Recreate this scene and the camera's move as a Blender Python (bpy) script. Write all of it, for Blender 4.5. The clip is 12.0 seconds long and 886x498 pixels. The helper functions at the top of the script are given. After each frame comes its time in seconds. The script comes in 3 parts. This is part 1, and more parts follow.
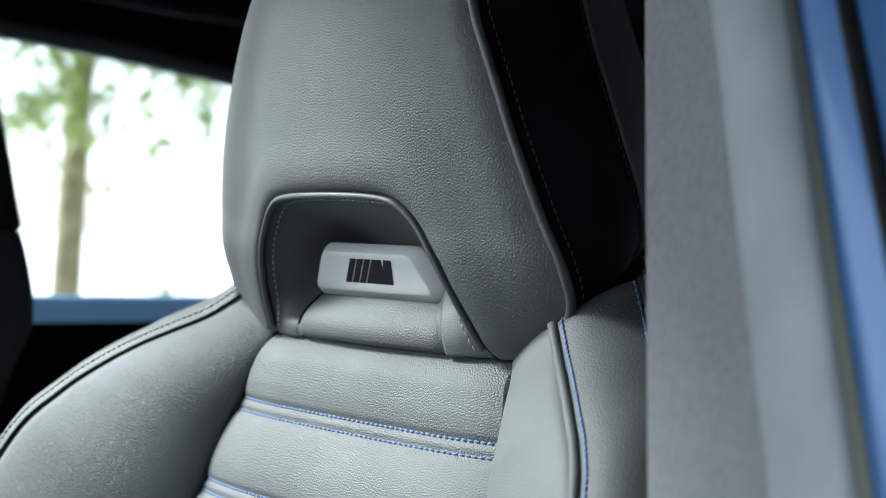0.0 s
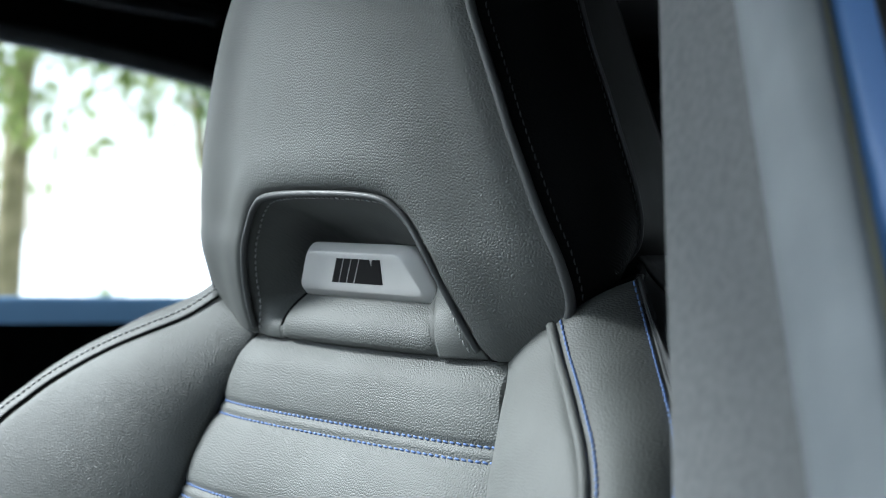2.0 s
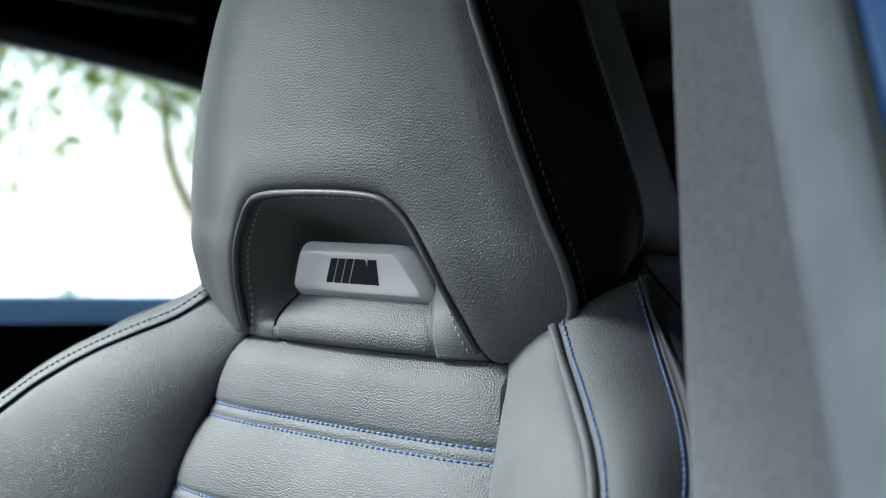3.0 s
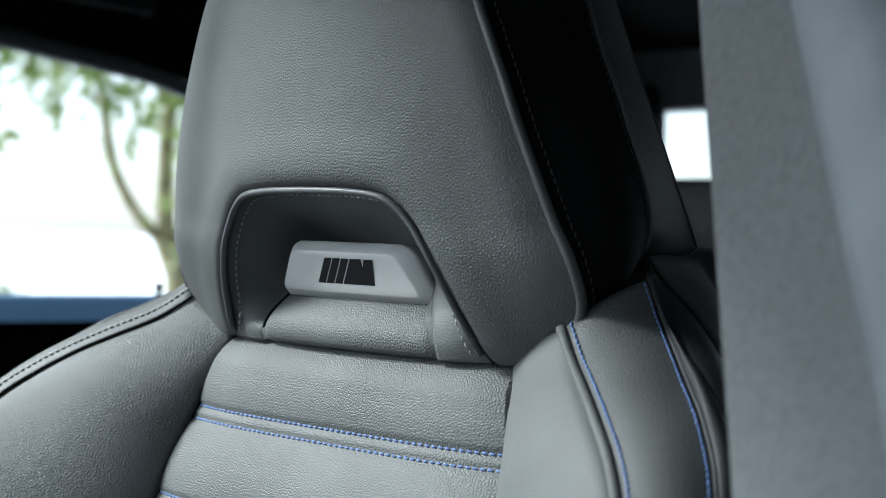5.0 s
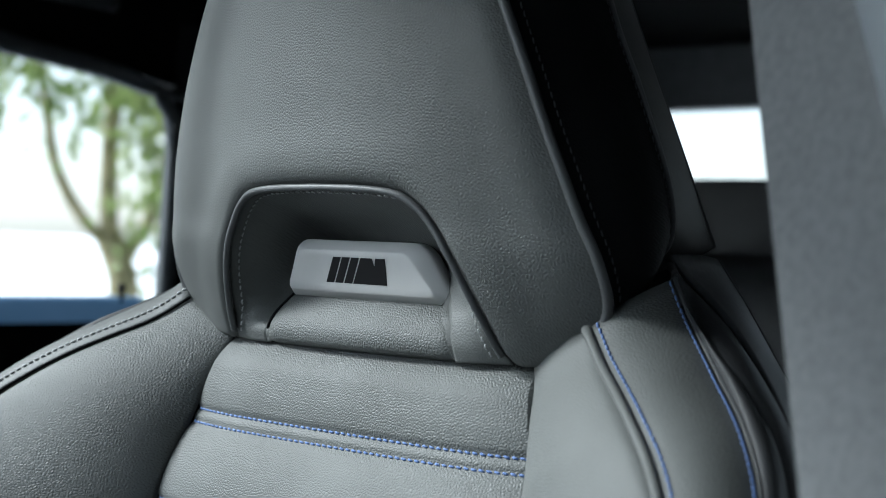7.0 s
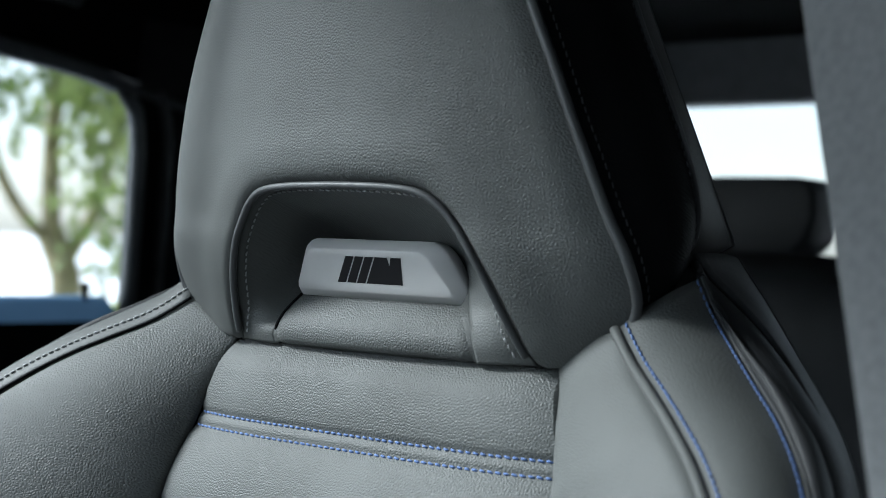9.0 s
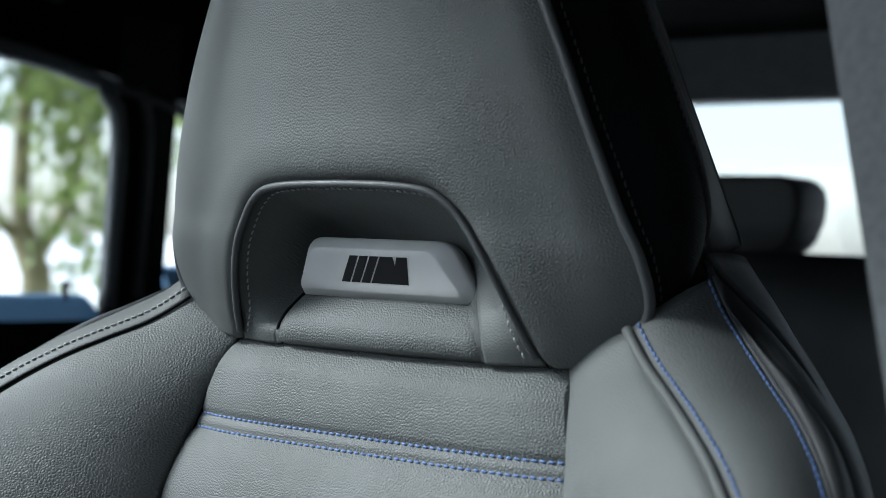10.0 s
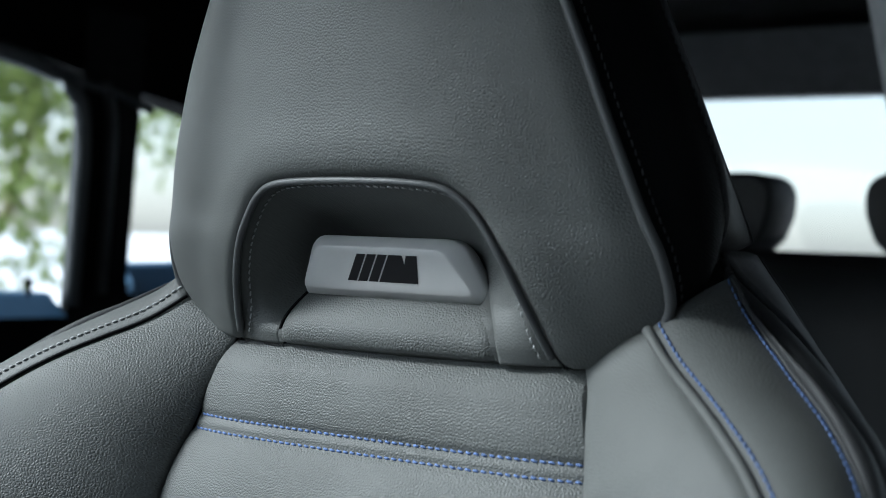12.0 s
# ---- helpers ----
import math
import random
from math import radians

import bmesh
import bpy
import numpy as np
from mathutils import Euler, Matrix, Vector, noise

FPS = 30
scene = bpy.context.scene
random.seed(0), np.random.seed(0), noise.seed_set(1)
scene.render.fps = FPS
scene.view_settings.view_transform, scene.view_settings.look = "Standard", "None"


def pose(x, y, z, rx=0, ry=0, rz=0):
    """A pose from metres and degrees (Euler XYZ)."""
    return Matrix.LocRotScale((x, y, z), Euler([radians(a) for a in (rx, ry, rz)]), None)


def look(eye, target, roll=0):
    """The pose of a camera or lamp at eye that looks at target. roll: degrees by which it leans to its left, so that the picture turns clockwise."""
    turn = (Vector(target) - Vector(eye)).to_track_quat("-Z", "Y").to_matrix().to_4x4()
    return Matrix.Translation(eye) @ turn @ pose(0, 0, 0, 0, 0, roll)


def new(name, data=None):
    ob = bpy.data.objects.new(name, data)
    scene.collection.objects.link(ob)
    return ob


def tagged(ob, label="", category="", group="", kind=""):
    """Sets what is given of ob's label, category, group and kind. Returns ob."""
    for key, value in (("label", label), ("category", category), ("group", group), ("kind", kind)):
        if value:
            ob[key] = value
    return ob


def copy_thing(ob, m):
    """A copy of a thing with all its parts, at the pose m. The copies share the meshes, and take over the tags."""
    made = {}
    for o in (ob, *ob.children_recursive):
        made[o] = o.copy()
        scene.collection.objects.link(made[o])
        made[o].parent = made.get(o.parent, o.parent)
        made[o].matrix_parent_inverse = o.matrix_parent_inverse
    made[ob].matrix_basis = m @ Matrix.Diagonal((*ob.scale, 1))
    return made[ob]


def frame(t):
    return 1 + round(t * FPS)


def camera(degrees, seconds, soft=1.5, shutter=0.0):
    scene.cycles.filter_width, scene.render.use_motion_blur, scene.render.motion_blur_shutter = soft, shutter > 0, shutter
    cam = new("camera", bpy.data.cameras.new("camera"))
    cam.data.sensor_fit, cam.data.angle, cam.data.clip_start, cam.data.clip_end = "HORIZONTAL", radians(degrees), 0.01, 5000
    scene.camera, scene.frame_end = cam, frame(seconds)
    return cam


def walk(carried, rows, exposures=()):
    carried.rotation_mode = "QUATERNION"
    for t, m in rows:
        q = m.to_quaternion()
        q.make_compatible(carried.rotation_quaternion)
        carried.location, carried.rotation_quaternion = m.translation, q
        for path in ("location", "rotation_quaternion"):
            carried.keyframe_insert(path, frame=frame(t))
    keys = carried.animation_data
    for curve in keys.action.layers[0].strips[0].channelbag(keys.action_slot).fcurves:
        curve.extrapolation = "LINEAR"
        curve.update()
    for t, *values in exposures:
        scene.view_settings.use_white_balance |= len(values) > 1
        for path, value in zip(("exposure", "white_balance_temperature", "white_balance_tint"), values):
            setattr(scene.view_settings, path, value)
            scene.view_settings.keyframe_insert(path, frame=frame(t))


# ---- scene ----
cam = camera(33.0, 12.0, soft=0.9)
cam.data.dof.use_dof = True
cam.data.dof.focus_distance = 0.79
cam.data.dof.aperture_fstop = 8.0
PATH = [
    (0.0, pose(0.6856, -0.5276, 1.0099, 89.691, -2.048, 49.846)),
    (0.5, pose(0.6788, -0.5293, 1.0094, 89.721, -2.076, 49.422)),
    (1.0, pose(0.6711, -0.5319, 1.0090, 89.757, -2.096, 48.902)),
    (1.5, pose(0.6630, -0.5343, 1.0085, 89.791, -2.104, 48.238)),
    (2.0, pose(0.6542, -0.5373, 1.0081, 89.804, -2.116, 47.560)),
    (2.5, pose(0.6450, -0.5407, 1.0078, 89.824, -2.115, 46.876)),
    (3.0, pose(0.6357, -0.5436, 1.0078, 89.819, -2.122, 46.247)),
    (5.0, pose(0.5990, -0.5529, 1.0084, 89.756, -2.170, 43.874)),
    (5.5, pose(0.5889, -0.5558, 1.0082, 89.761, -2.193, 43.319)),
    (6.0, pose(0.5787, -0.5591, 1.0071, 89.812, -2.219, 42.770)),
    (6.5, pose(0.5682, -0.5621, 1.0060, 89.881, -2.235, 42.152)),
    (7.0, pose(0.5579, -0.5658, 1.0053, 89.916, -2.245, 41.574)),
    (9.0, pose(0.5181, -0.5803, 1.0045, 89.910, -2.162, 39.266)),
    (9.5, pose(0.5083, -0.5833, 1.0045, 89.897, -2.156, 38.680)),
    (10.0, pose(0.4986, -0.5858, 1.0047, 89.857, -2.166, 38.106)),
    (10.5, pose(0.4894, -0.5878, 1.0049, 89.829, -2.185, 37.530)),
    (11.0, pose(0.4809, -0.5898, 1.0049, 89.808, -2.198, 36.965)),
    (11.5, pose(0.4726, -0.5922, 1.0048, 89.791, -2.206, 36.450)),
    (12.0, pose(0.4645, -0.5955, 1.0048, 89.768, -2.226, 35.978)),
]
walk(cam, PATH, exposures=((0.0, 1.59, 5800, 2), (3.0, 1.40, 5780, 2), (6.0, 1.25, 5750, 2), (9.0, 1.03, 5710, 2), (12.0, 0.85, 5690, 2)))

# ---- light ----
SUN_ELEVATION, SUN_TURN = 38.0, 237.0
world = bpy.data.worlds.new("sky")
scene.world = world
world.use_nodes = True
wn = world.node_tree.nodes
sky = wn.new("ShaderNodeTexSky")
sky.sky_type = "NISHITA"
sky.sun_disc = False
sky.sun_elevation = radians(SUN_ELEVATION)
sky.sun_rotation = radians(SUN_TURN)
sky.air_density, sky.dust_density, sky.ozone_density = 1.0, 1.2, 1.0
wn["Background"].inputs["Strength"].default_value = 0.14
veil = wn.new("ShaderNodeHueSaturation")   # thin white cloud over the blue
veil.inputs["Saturation"].default_value = 0.40
world.node_tree.links.new(sky.outputs["Color"], veil.inputs["Color"])
world.node_tree.links.new(veil.outputs["Color"], wn["Background"].inputs["Color"])
# Wide sun lamp, added to stand for broad skylight through the windscreen.
sun = new("sun", bpy.data.lights.new("sun", "SUN"))
sun.data.energy, sun.data.angle, sun.data.color = 3.9, radians(19), (1.0, 0.97, 0.93)
sun.matrix_world = look((0, 0, 0), (-math.sin(radians(SUN_TURN)) * math.cos(radians(SUN_ELEVATION)),
                                    -math.cos(radians(SUN_TURN)) * math.cos(radians(SUN_ELEVATION)),
                                    -math.sin(radians(SUN_ELEVATION))))


# ---- materials ----
def material(name, colour, rough=0.6, metal=0.0, spec=0.5):
    m = bpy.data.materials.new(name)
    m.use_nodes = True
    b = m.node_tree.nodes["Principled BSDF"]
    b.inputs["Base Color"].default_value = (*colour, 1)
    b.inputs["Roughness"].default_value = rough
    b.inputs["Metallic"].default_value = metal
    b.inputs["Specular IOR Level"].default_value = spec
    return m


def node(m, kind, **values):
    n = m.node_tree.nodes.new(kind)
    for key, value in values.items():
        n.inputs[key.replace("_", " ")].default_value = value
    return n


def join(m, a, b):
    m.node_tree.links.new(a, b)


def place_node(m):
    return m.node_tree.nodes.new("ShaderNodeTexCoord").outputs["Object"]


def mottled(m, low, high, scale, detail=4.0):
    """Colour that wanders between two tones."""
    b = m.node_tree.nodes["Principled BSDF"]
    n = node(m, "ShaderNodeTexNoise", Scale=scale, Detail=detail)
    join(m, place_node(m), n.inputs["Vector"])
    r = m.node_tree.nodes.new("ShaderNodeValToRGB")
    r.color_ramp.elements[0].position, r.color_ramp.elements[1].position = 0.35, 0.65
    r.color_ramp.elements[0].color, r.color_ramp.elements[1].color = (*low, 1), (*high, 1)
    join(m, n.outputs["Fac"], r.inputs["Fac"])
    join(m, r.outputs["Color"], b.inputs["Base Color"])
    return m


def bumped(m, scale, strength, distance, detail=3.0):
    b = m.node_tree.nodes["Principled BSDF"]
    n = node(m, "ShaderNodeTexNoise", Scale=scale, Detail=detail)
    join(m, place_node(m), n.inputs["Vector"])
    u = node(m, "ShaderNodeBump", Strength=strength, Distance=distance)
    join(m, n.outputs["Fac"], u.inputs["Height"])
    join(m, u.outputs["Normal"], b.inputs["Normal"])
    return m


def leather_material(name, low, high, rough=0.56, grain=1.0, scale=600.0, spec=0.34, grain_fade=None):
    """Pebbled hide: rounded cells with fine creases between them, the grain fading in and out over the hide."""
    m = material(name, high, rough, spec=spec)
    mottled(m, low, high, 14.0)
    b = m.node_tree.nodes["Principled BSDF"]
    co = place_node(m)
    warp = node(m, "ShaderNodeTexNoise", Scale=180.0, Detail=2.0)
    join(m, co, warp.inputs["Vector"])
    mix = m.node_tree.nodes.new("ShaderNodeMix")
    mix.data_type = "VECTOR"
    mix.inputs["Factor"].default_value = 0.0022
    join(m, co, mix.inputs["A"])
    join(m, warp.outputs["Color"], mix.inputs["B"])
    cells = node(m, "ShaderNodeTexVoronoi", Scale=scale, Randomness=0.95)
    cells.voronoi_dimensions = "2D"
    cells.feature = "DISTANCE_TO_EDGE"
    facing = node(m, "ShaderNodeMapping", Rotation=(math.radians(-70), 0, 0))
    join(m, mix.outputs["Result"], facing.inputs["Vector"])
    join(m, facing.outputs["Vector"], cells.inputs["Vector"])
    dome = node(m, "ShaderNodeMapRange")
    dome.interpolation_type = "SMOOTHSTEP"
    for key, value in (("From Min", 0.0), ("From Max", 0.46), ("To Min", 0.0), ("To Max", 1.0)):
        dome.inputs[key].default_value = value
    join(m, cells.outputs["Distance"], dome.inputs["Value"])
    fine = node(m, "ShaderNodeTexNoise", Scale=900.0, Detail=3.0)
    join(m, co, fine.inputs["Vector"])
    wide = node(m, "ShaderNodeTexNoise", Scale=22.0, Detail=2.0)
    join(m, co, wide.inputs["Vector"])
    amount = node(m, "ShaderNodeMapRange")
    for key, value in (("From Min", 0.32), ("From Max", 0.62), ("To Min", 0.70 * grain), ("To Max", 1.0 * grain)):
        amount.inputs[key].default_value = value
    join(m, wide.outputs["Fac"], amount.inputs["Value"])
    strength = amount.outputs["Result"]
    if grain_fade:      # the far side's soft light is put in as grain that dies away
        apart = m.node_tree.nodes.new("ShaderNodeSeparateXYZ")
        join(m, co, apart.inputs["Vector"])
        fade = node(m, "ShaderNodeMapRange")
        fade.interpolation_type = "SMOOTHSTEP"
        for key, value in (("From Min", grain_fade[0]), ("From Max", grain_fade[1]), ("To Min", 0.06), ("To Max", 1.0)):
            fade.inputs[key].default_value = value
        join(m, apart.outputs["X"], fade.inputs["Value"])
        times = m.node_tree.nodes.new("ShaderNodeMath")
        times.operation = "MULTIPLY"
        join(m, strength, times.inputs[0])
        join(m, fade.outputs["Result"], times.inputs[1])
        strength = times.outputs["Value"]
    first = node(m, "ShaderNodeBump", Distance=0.00025)
    join(m, strength, first.inputs["Strength"])
    join(m, dome.outputs["Result"], first.inputs["Height"])
    second = node(m, "ShaderNodeBump", Strength=0.10 * grain, Distance=0.0004)
    join(m, fine.outputs["Fac"], second.inputs["Height"])
    join(m, first.outputs["Normal"], second.inputs["Normal"])
    stretch = node(m, "ShaderNodeMapping", Scale=(300.0, 300.0, 75.0))
    join(m, co, stretch.inputs["Vector"])
    crease = node(m, "ShaderNodeTexNoise", Scale=1.0, Detail=2.0)
    join(m, stretch.outputs["Vector"], crease.inputs["Vector"])
    fold = node(m, "ShaderNodeBump", Strength=0.08 * grain, Distance=0.0005)
    join(m, crease.outputs["Fac"], fold.inputs["Height"])
    join(m, second.outputs["Normal"], fold.inputs["Normal"])
    third = node(m, "ShaderNodeBump", Strength=0.06, Distance=0.006)
    join(m, wide.outputs["Fac"], third.inputs["Height"])
    join(m, fold.outputs["Normal"], third.inputs["Normal"])
    join(m, third.outputs["Normal"], b.inputs["Normal"])
    shine = node(m, "ShaderNodeMapRange")
    for key, value in (("To Min", rough + 0.06), ("To Max", rough - 0.06)):
        shine.inputs[key].default_value = value
    join(m, wide.outputs["Fac"], shine.inputs["Value"])
    join(m, shine.outputs["Result"], b.inputs["Roughness"])
    return m


LEATHER = leather_material("leather_dark_grey", (0.080, 0.084, 0.081), (0.096, 0.101, 0.098))
LEATHER_HEAD = leather_material("leather_headrest", (0.080, 0.084, 0.081), (0.096, 0.101, 0.098), grain_fade=(-0.115, -0.010))
LEATHER_SMOOTH = leather_material("leather_smooth", (0.080, 0.084, 0.081), (0.096, 0.101, 0.098), 0.58, 0.60)
# Seat leather darkened to near black: carries shade of the headrest's side and seams.
LEATHER_SHADED = leather_material("leather_shaded", (0.004, 0.0044, 0.0048), (0.006, 0.0065, 0.007), 0.66, 0.6, spec=0.06)
LEATHER_REAR = leather_material("leather_rear_seats", (0.014, 0.0155, 0.0165), (0.020, 0.0215, 0.023), 0.55, 0.5)
PIPING = leather_material("piping_leather", (0.060, 0.062, 0.064), (0.073, 0.077, 0.078), 0.40, 0.35)
SHELL = bumped(material("grained_plastic", (0.010, 0.0105, 0.011), 0.75, spec=0.2), 1500, 0.25, 0.0005)
SHELL_SOFT = leather_material("soft_shell_cover", (0.022, 0.0235, 0.025), (0.030, 0.032, 0.034), 0.55, 0.4)
SHELL_BACK = bumped(mottled(material("black_back_shell", (0.014, 0.0145, 0.015), 0.6, spec=0.25), (0.008, 0.0085, 0.009), (0.012, 0.0125, 0.013), 200), 1500, 0.3, 0.0005)
SHELL_GREY = bumped(mottled(material("grained_grey_plastic", (0.03, 0.03, 0.03), 0.55, spec=0.35), (0.042, 0.045, 0.047), (0.060, 0.063, 0.066), 300), 1500, 0.35, 0.0005)
THREAD_BLUE = bumped(material("blue_thread", (0.10, 0.165, 0.36), 0.75), 2500, 0.5, 0.0003)
THREAD_GREY = bumped(material("grey_thread", (0.33, 0.335, 0.34), 0.7), 2500, 0.5, 0.0003)
THREAD_DARK = bumped(material("dark_thread", (0.045, 0.047, 0.05), 0.7), 2500, 0.5, 0.0003)
PLATE = bumped(mottled(material("satin_aluminium", (0.3, 0.3, 0.3), 0.55, 0.2), (0.43, 0.43, 0.422), (0.47, 0.47, 0.462), 30), 2200, 0.08, 0.0002)
EMBLEM = material("black_gloss_inlay", (0.006, 0.006, 0.007), 0.3)
FABRIC = bumped(mottled(material("pillar_fabric", (0.2, 0.2, 0.2), 0.9, spec=0.2), (0.145, 0.150, 0.151), (0.180, 0.186, 0.187), 260, 8.0), 900, 0.5, 0.0006)
HEADLINER = bumped(mottled(material("black_headliner", (0.02, 0.02, 0.02), 0.95, spec=0.05), (0.003, 0.003, 0.0032), (0.005, 0.005, 0.0052), 90), 700, 0.4, 0.0006)
TRIM = bumped(mottled(material("black_trim", (0.02, 0.02, 0.02), 0.75, spec=0.15), (0.005, 0.0054, 0.006), (0.009, 0.0094, 0.010), 40), 900, 0.3, 0.0005)
TRIM_GREY = bumped(mottled(material("dark_grey_trim", (0.03, 0.03, 0.03), 0.6), (0.045, 0.050, 0.052), (0.060, 0.065, 0.067), 40), 900, 0.3, 0.0005)
FRAME_GREY = bumped(mottled(material("grey_window_frame", (0.1, 0.1, 0.1), 0.6, spec=0.3), (0.085, 0.092, 0.096), (0.11, 0.118, 0.122), 30), 900, 0.3, 0.0005)
# The grey's bluish cast carries the blue reflected on the seal.
RUBBER = bumped(mottled(material("grey_rubber_seal", (0.1, 0.1, 0.1), 0.6), (0.20, 0.218, 0.235), (0.24, 0.26, 0.275), 25), 300, 0.2, 0.0005)
SEAM_TAPE = material("sealing_line", (0.36, 0.34, 0.22), 0.6)
PAINT = material("blue_metallic_paint", (0.05, 0.125, 0.30), 0.42, 0.2)
PAINT.node_tree.nodes["Principled BSDF"].inputs["Coat Weight"].default_value = 0.15
# Far door tops: the sky's blue reflection is put into the base colour.
LEDGE = mottled(material("sky_blue_door_top", (0.04, 0.09, 0.17), 0.5, spec=0.3), (0.035, 0.105, 0.20), (0.05, 0.125, 0.23), 6)
BARK = bumped(mottled(material("bark", (0.12, 0.1, 0.07), 0.9), (0.13, 0.12, 0.055), (0.25, 0.22, 0.12), 9), 30, 0.8, 0.02)
LEAF = mottled(material("leaf", (0.08, 0.12, 0.04), 0.6), (0.12, 0.19, 0.04), (0.24, 0.30, 0.07), 1.3)
LEAF.node_tree.nodes["Principled BSDF"].inputs["Transmission Weight"].default_value = 0.0
GRASS = bumped(mottled(material("pale_gravel", (0.5, 0.5, 0.48), 0.9), (0.84, 0.86, 0.90), (0.88, 0.90, 0.94), 0.4), 20, 0.6, 0.03)
ASPHALT = bumped(mottled(material("asphalt", (0.04, 0.04, 0.04), 0.85), (0.03, 0.03, 0.031), (0.05, 0.05, 0.051), 3.0), 150, 0.5, 0.004)
WALL = bumped(mottled(material("light_block_dark", (0.03, 0.03, 0.03), 0.9), (0.02, 0.021, 0.022), (0.035, 0.036, 0.037), 2.0), 60, 0.4, 0.004)
GLASS = material("window_glass", (1, 1, 1), 0.05)
clear = GLASS.node_tree.nodes.new("ShaderNodeBsdfTransparent")
shine = GLASS.node_tree.nodes.new("ShaderNodeBsdfGlossy")
shine.inputs["Roughness"].default_value = 0.02
both = GLASS.node_tree.nodes.new("ShaderNodeMixShader")
both.inputs["Fac"].default_value = 0.04
join(GLASS, clear.outputs["BSDF"], both.inputs[1])
join(GLASS, shine.outputs["BSDF"], both.inputs[2])
join(GLASS, both.outputs["Shader"], GLASS.node_tree.nodes["Material Output"].inputs["Surface"])


# ---- building helpers ----
def curve_points(pts, n):
    """n points evenly along a smooth line through pts."""
    p = [Vector(q) for q in pts]
    p = [2 * p[0] - p[1], *p, 2 * p[-1] - p[-2]]
    fine = []
    for a, b, c, d in zip(p, p[1:], p[2:], p[3:]):
        for k in range(24):
            t = k / 24
            fine.append(0.5 * (2 * b + (c - a) * t + (2 * a - 5 * b + 4 * c - d) * t * t + (3 * b - a - 3 * c + d) * t ** 3))
    fine.append(p[-2])
    at = [0.0]
    for a, b in zip(fine, fine[1:]):
        at.append(at[-1] + (b - a).length)
    out, k = [], 0
    for i in range(n):
        s = at[-1] * i / (n - 1)
        while k < len(at) - 2 and at[k + 1] < s:
            k += 1
        f = (s - at[k]) / max(at[k + 1] - at[k], 1e-9)
        out.append(fine[k].lerp(fine[k + 1], min(f, 1.0)))
    return out


def mirror(pts):
    return [Vector((-p[0], p[1], p[2])) for p in pts]


def whole_loop(half):
    """A symmetric line from its right half, which ends on the middle plane."""
    return [*half, *mirror(half[:-1])[::-1]]


def grid(rows, flip=False):
    bm = bmesh.new()
    v = [[bm.verts.new(p) for p in row] for row in rows]
    for a, b in zip(v, v[1:]):
        for i in range(len(a) - 1):
            q = (a[i], a[i + 1], b[i + 1], b[i])
            bm.faces.new(q[::-1] if flip else q)
    return bm


def loft_rows(a, b, n, bulge=0.0, out=None, skew=0.5, power=1.0):
    """Rows between two lines of equal count, raised by bulge along out(point) between them."""
    rows = []
    for k in range(n + 1):
        t = k / n
        h = math.sin(math.pi * t ** (math.log(0.5) / math.log(skew))) ** power
        row = []
        for i, (p, q) in enumerate(zip(a, b)):
            x = p.lerp(q, t)
            if bulge:
                x = x + Vector(out(x, i / (len(a) - 1))) * (bulge * h)
            row.append(x)
        rows.append(row)
    return rows


def on_loft(a, b, dist, bulge, out, lift, from_b=False, skew=0.5):
    """A line that runs on a lofted sheet, at a set distance from one of its edges, and lifted off it."""
    line = []
    for i, (p, q) in enumerate(zip(a, b)):
        t = min(0.5, dist / max((q - p).length, 1e-6))
        t = 1 - t if from_b else t
        o = Vector(out(p.lerp(q, t), i / (len(a) - 1)))
        line.append(p.lerp(q, t) + o * (bulge * math.sin(math.pi * t ** (math.log(0.5) / math.log(skew)))) + o.normalized() * lift)
    return line


def tube(line, radius, sides=8, closed_ends=True, squash=1.0):
    bm = bmesh.new()
    rings = []
    up = Vector((0.13, -0.9, 0.4)).normalized()
    for i, p in enumerate(line):
        d = (line[min(i + 1, len(line) - 1)] - line[max(i - 1, 0)]).normalized()
        s = d.cross(up).normalized()
        n = s.cross(d).normalized()
        r = radius(i / (len(line) - 1)) if callable(radius) else radius
        rings.append([bm.verts.new(p + r * (math.cos(a) * s + squash * math.sin(a) * n))
                      for a in (2 * math.pi * k / sides for k in range(sides))])
    for a, b in zip(rings, rings[1:]):
        for k in range(sides):
            bm.faces.new((a[k], a[(k + 1) % sides], b[(k + 1) % sides], b[k]))
    if closed_ends:
        bm.faces.new(rings[0][::-1])
        bm.faces.new(rings[-1])
    return bm


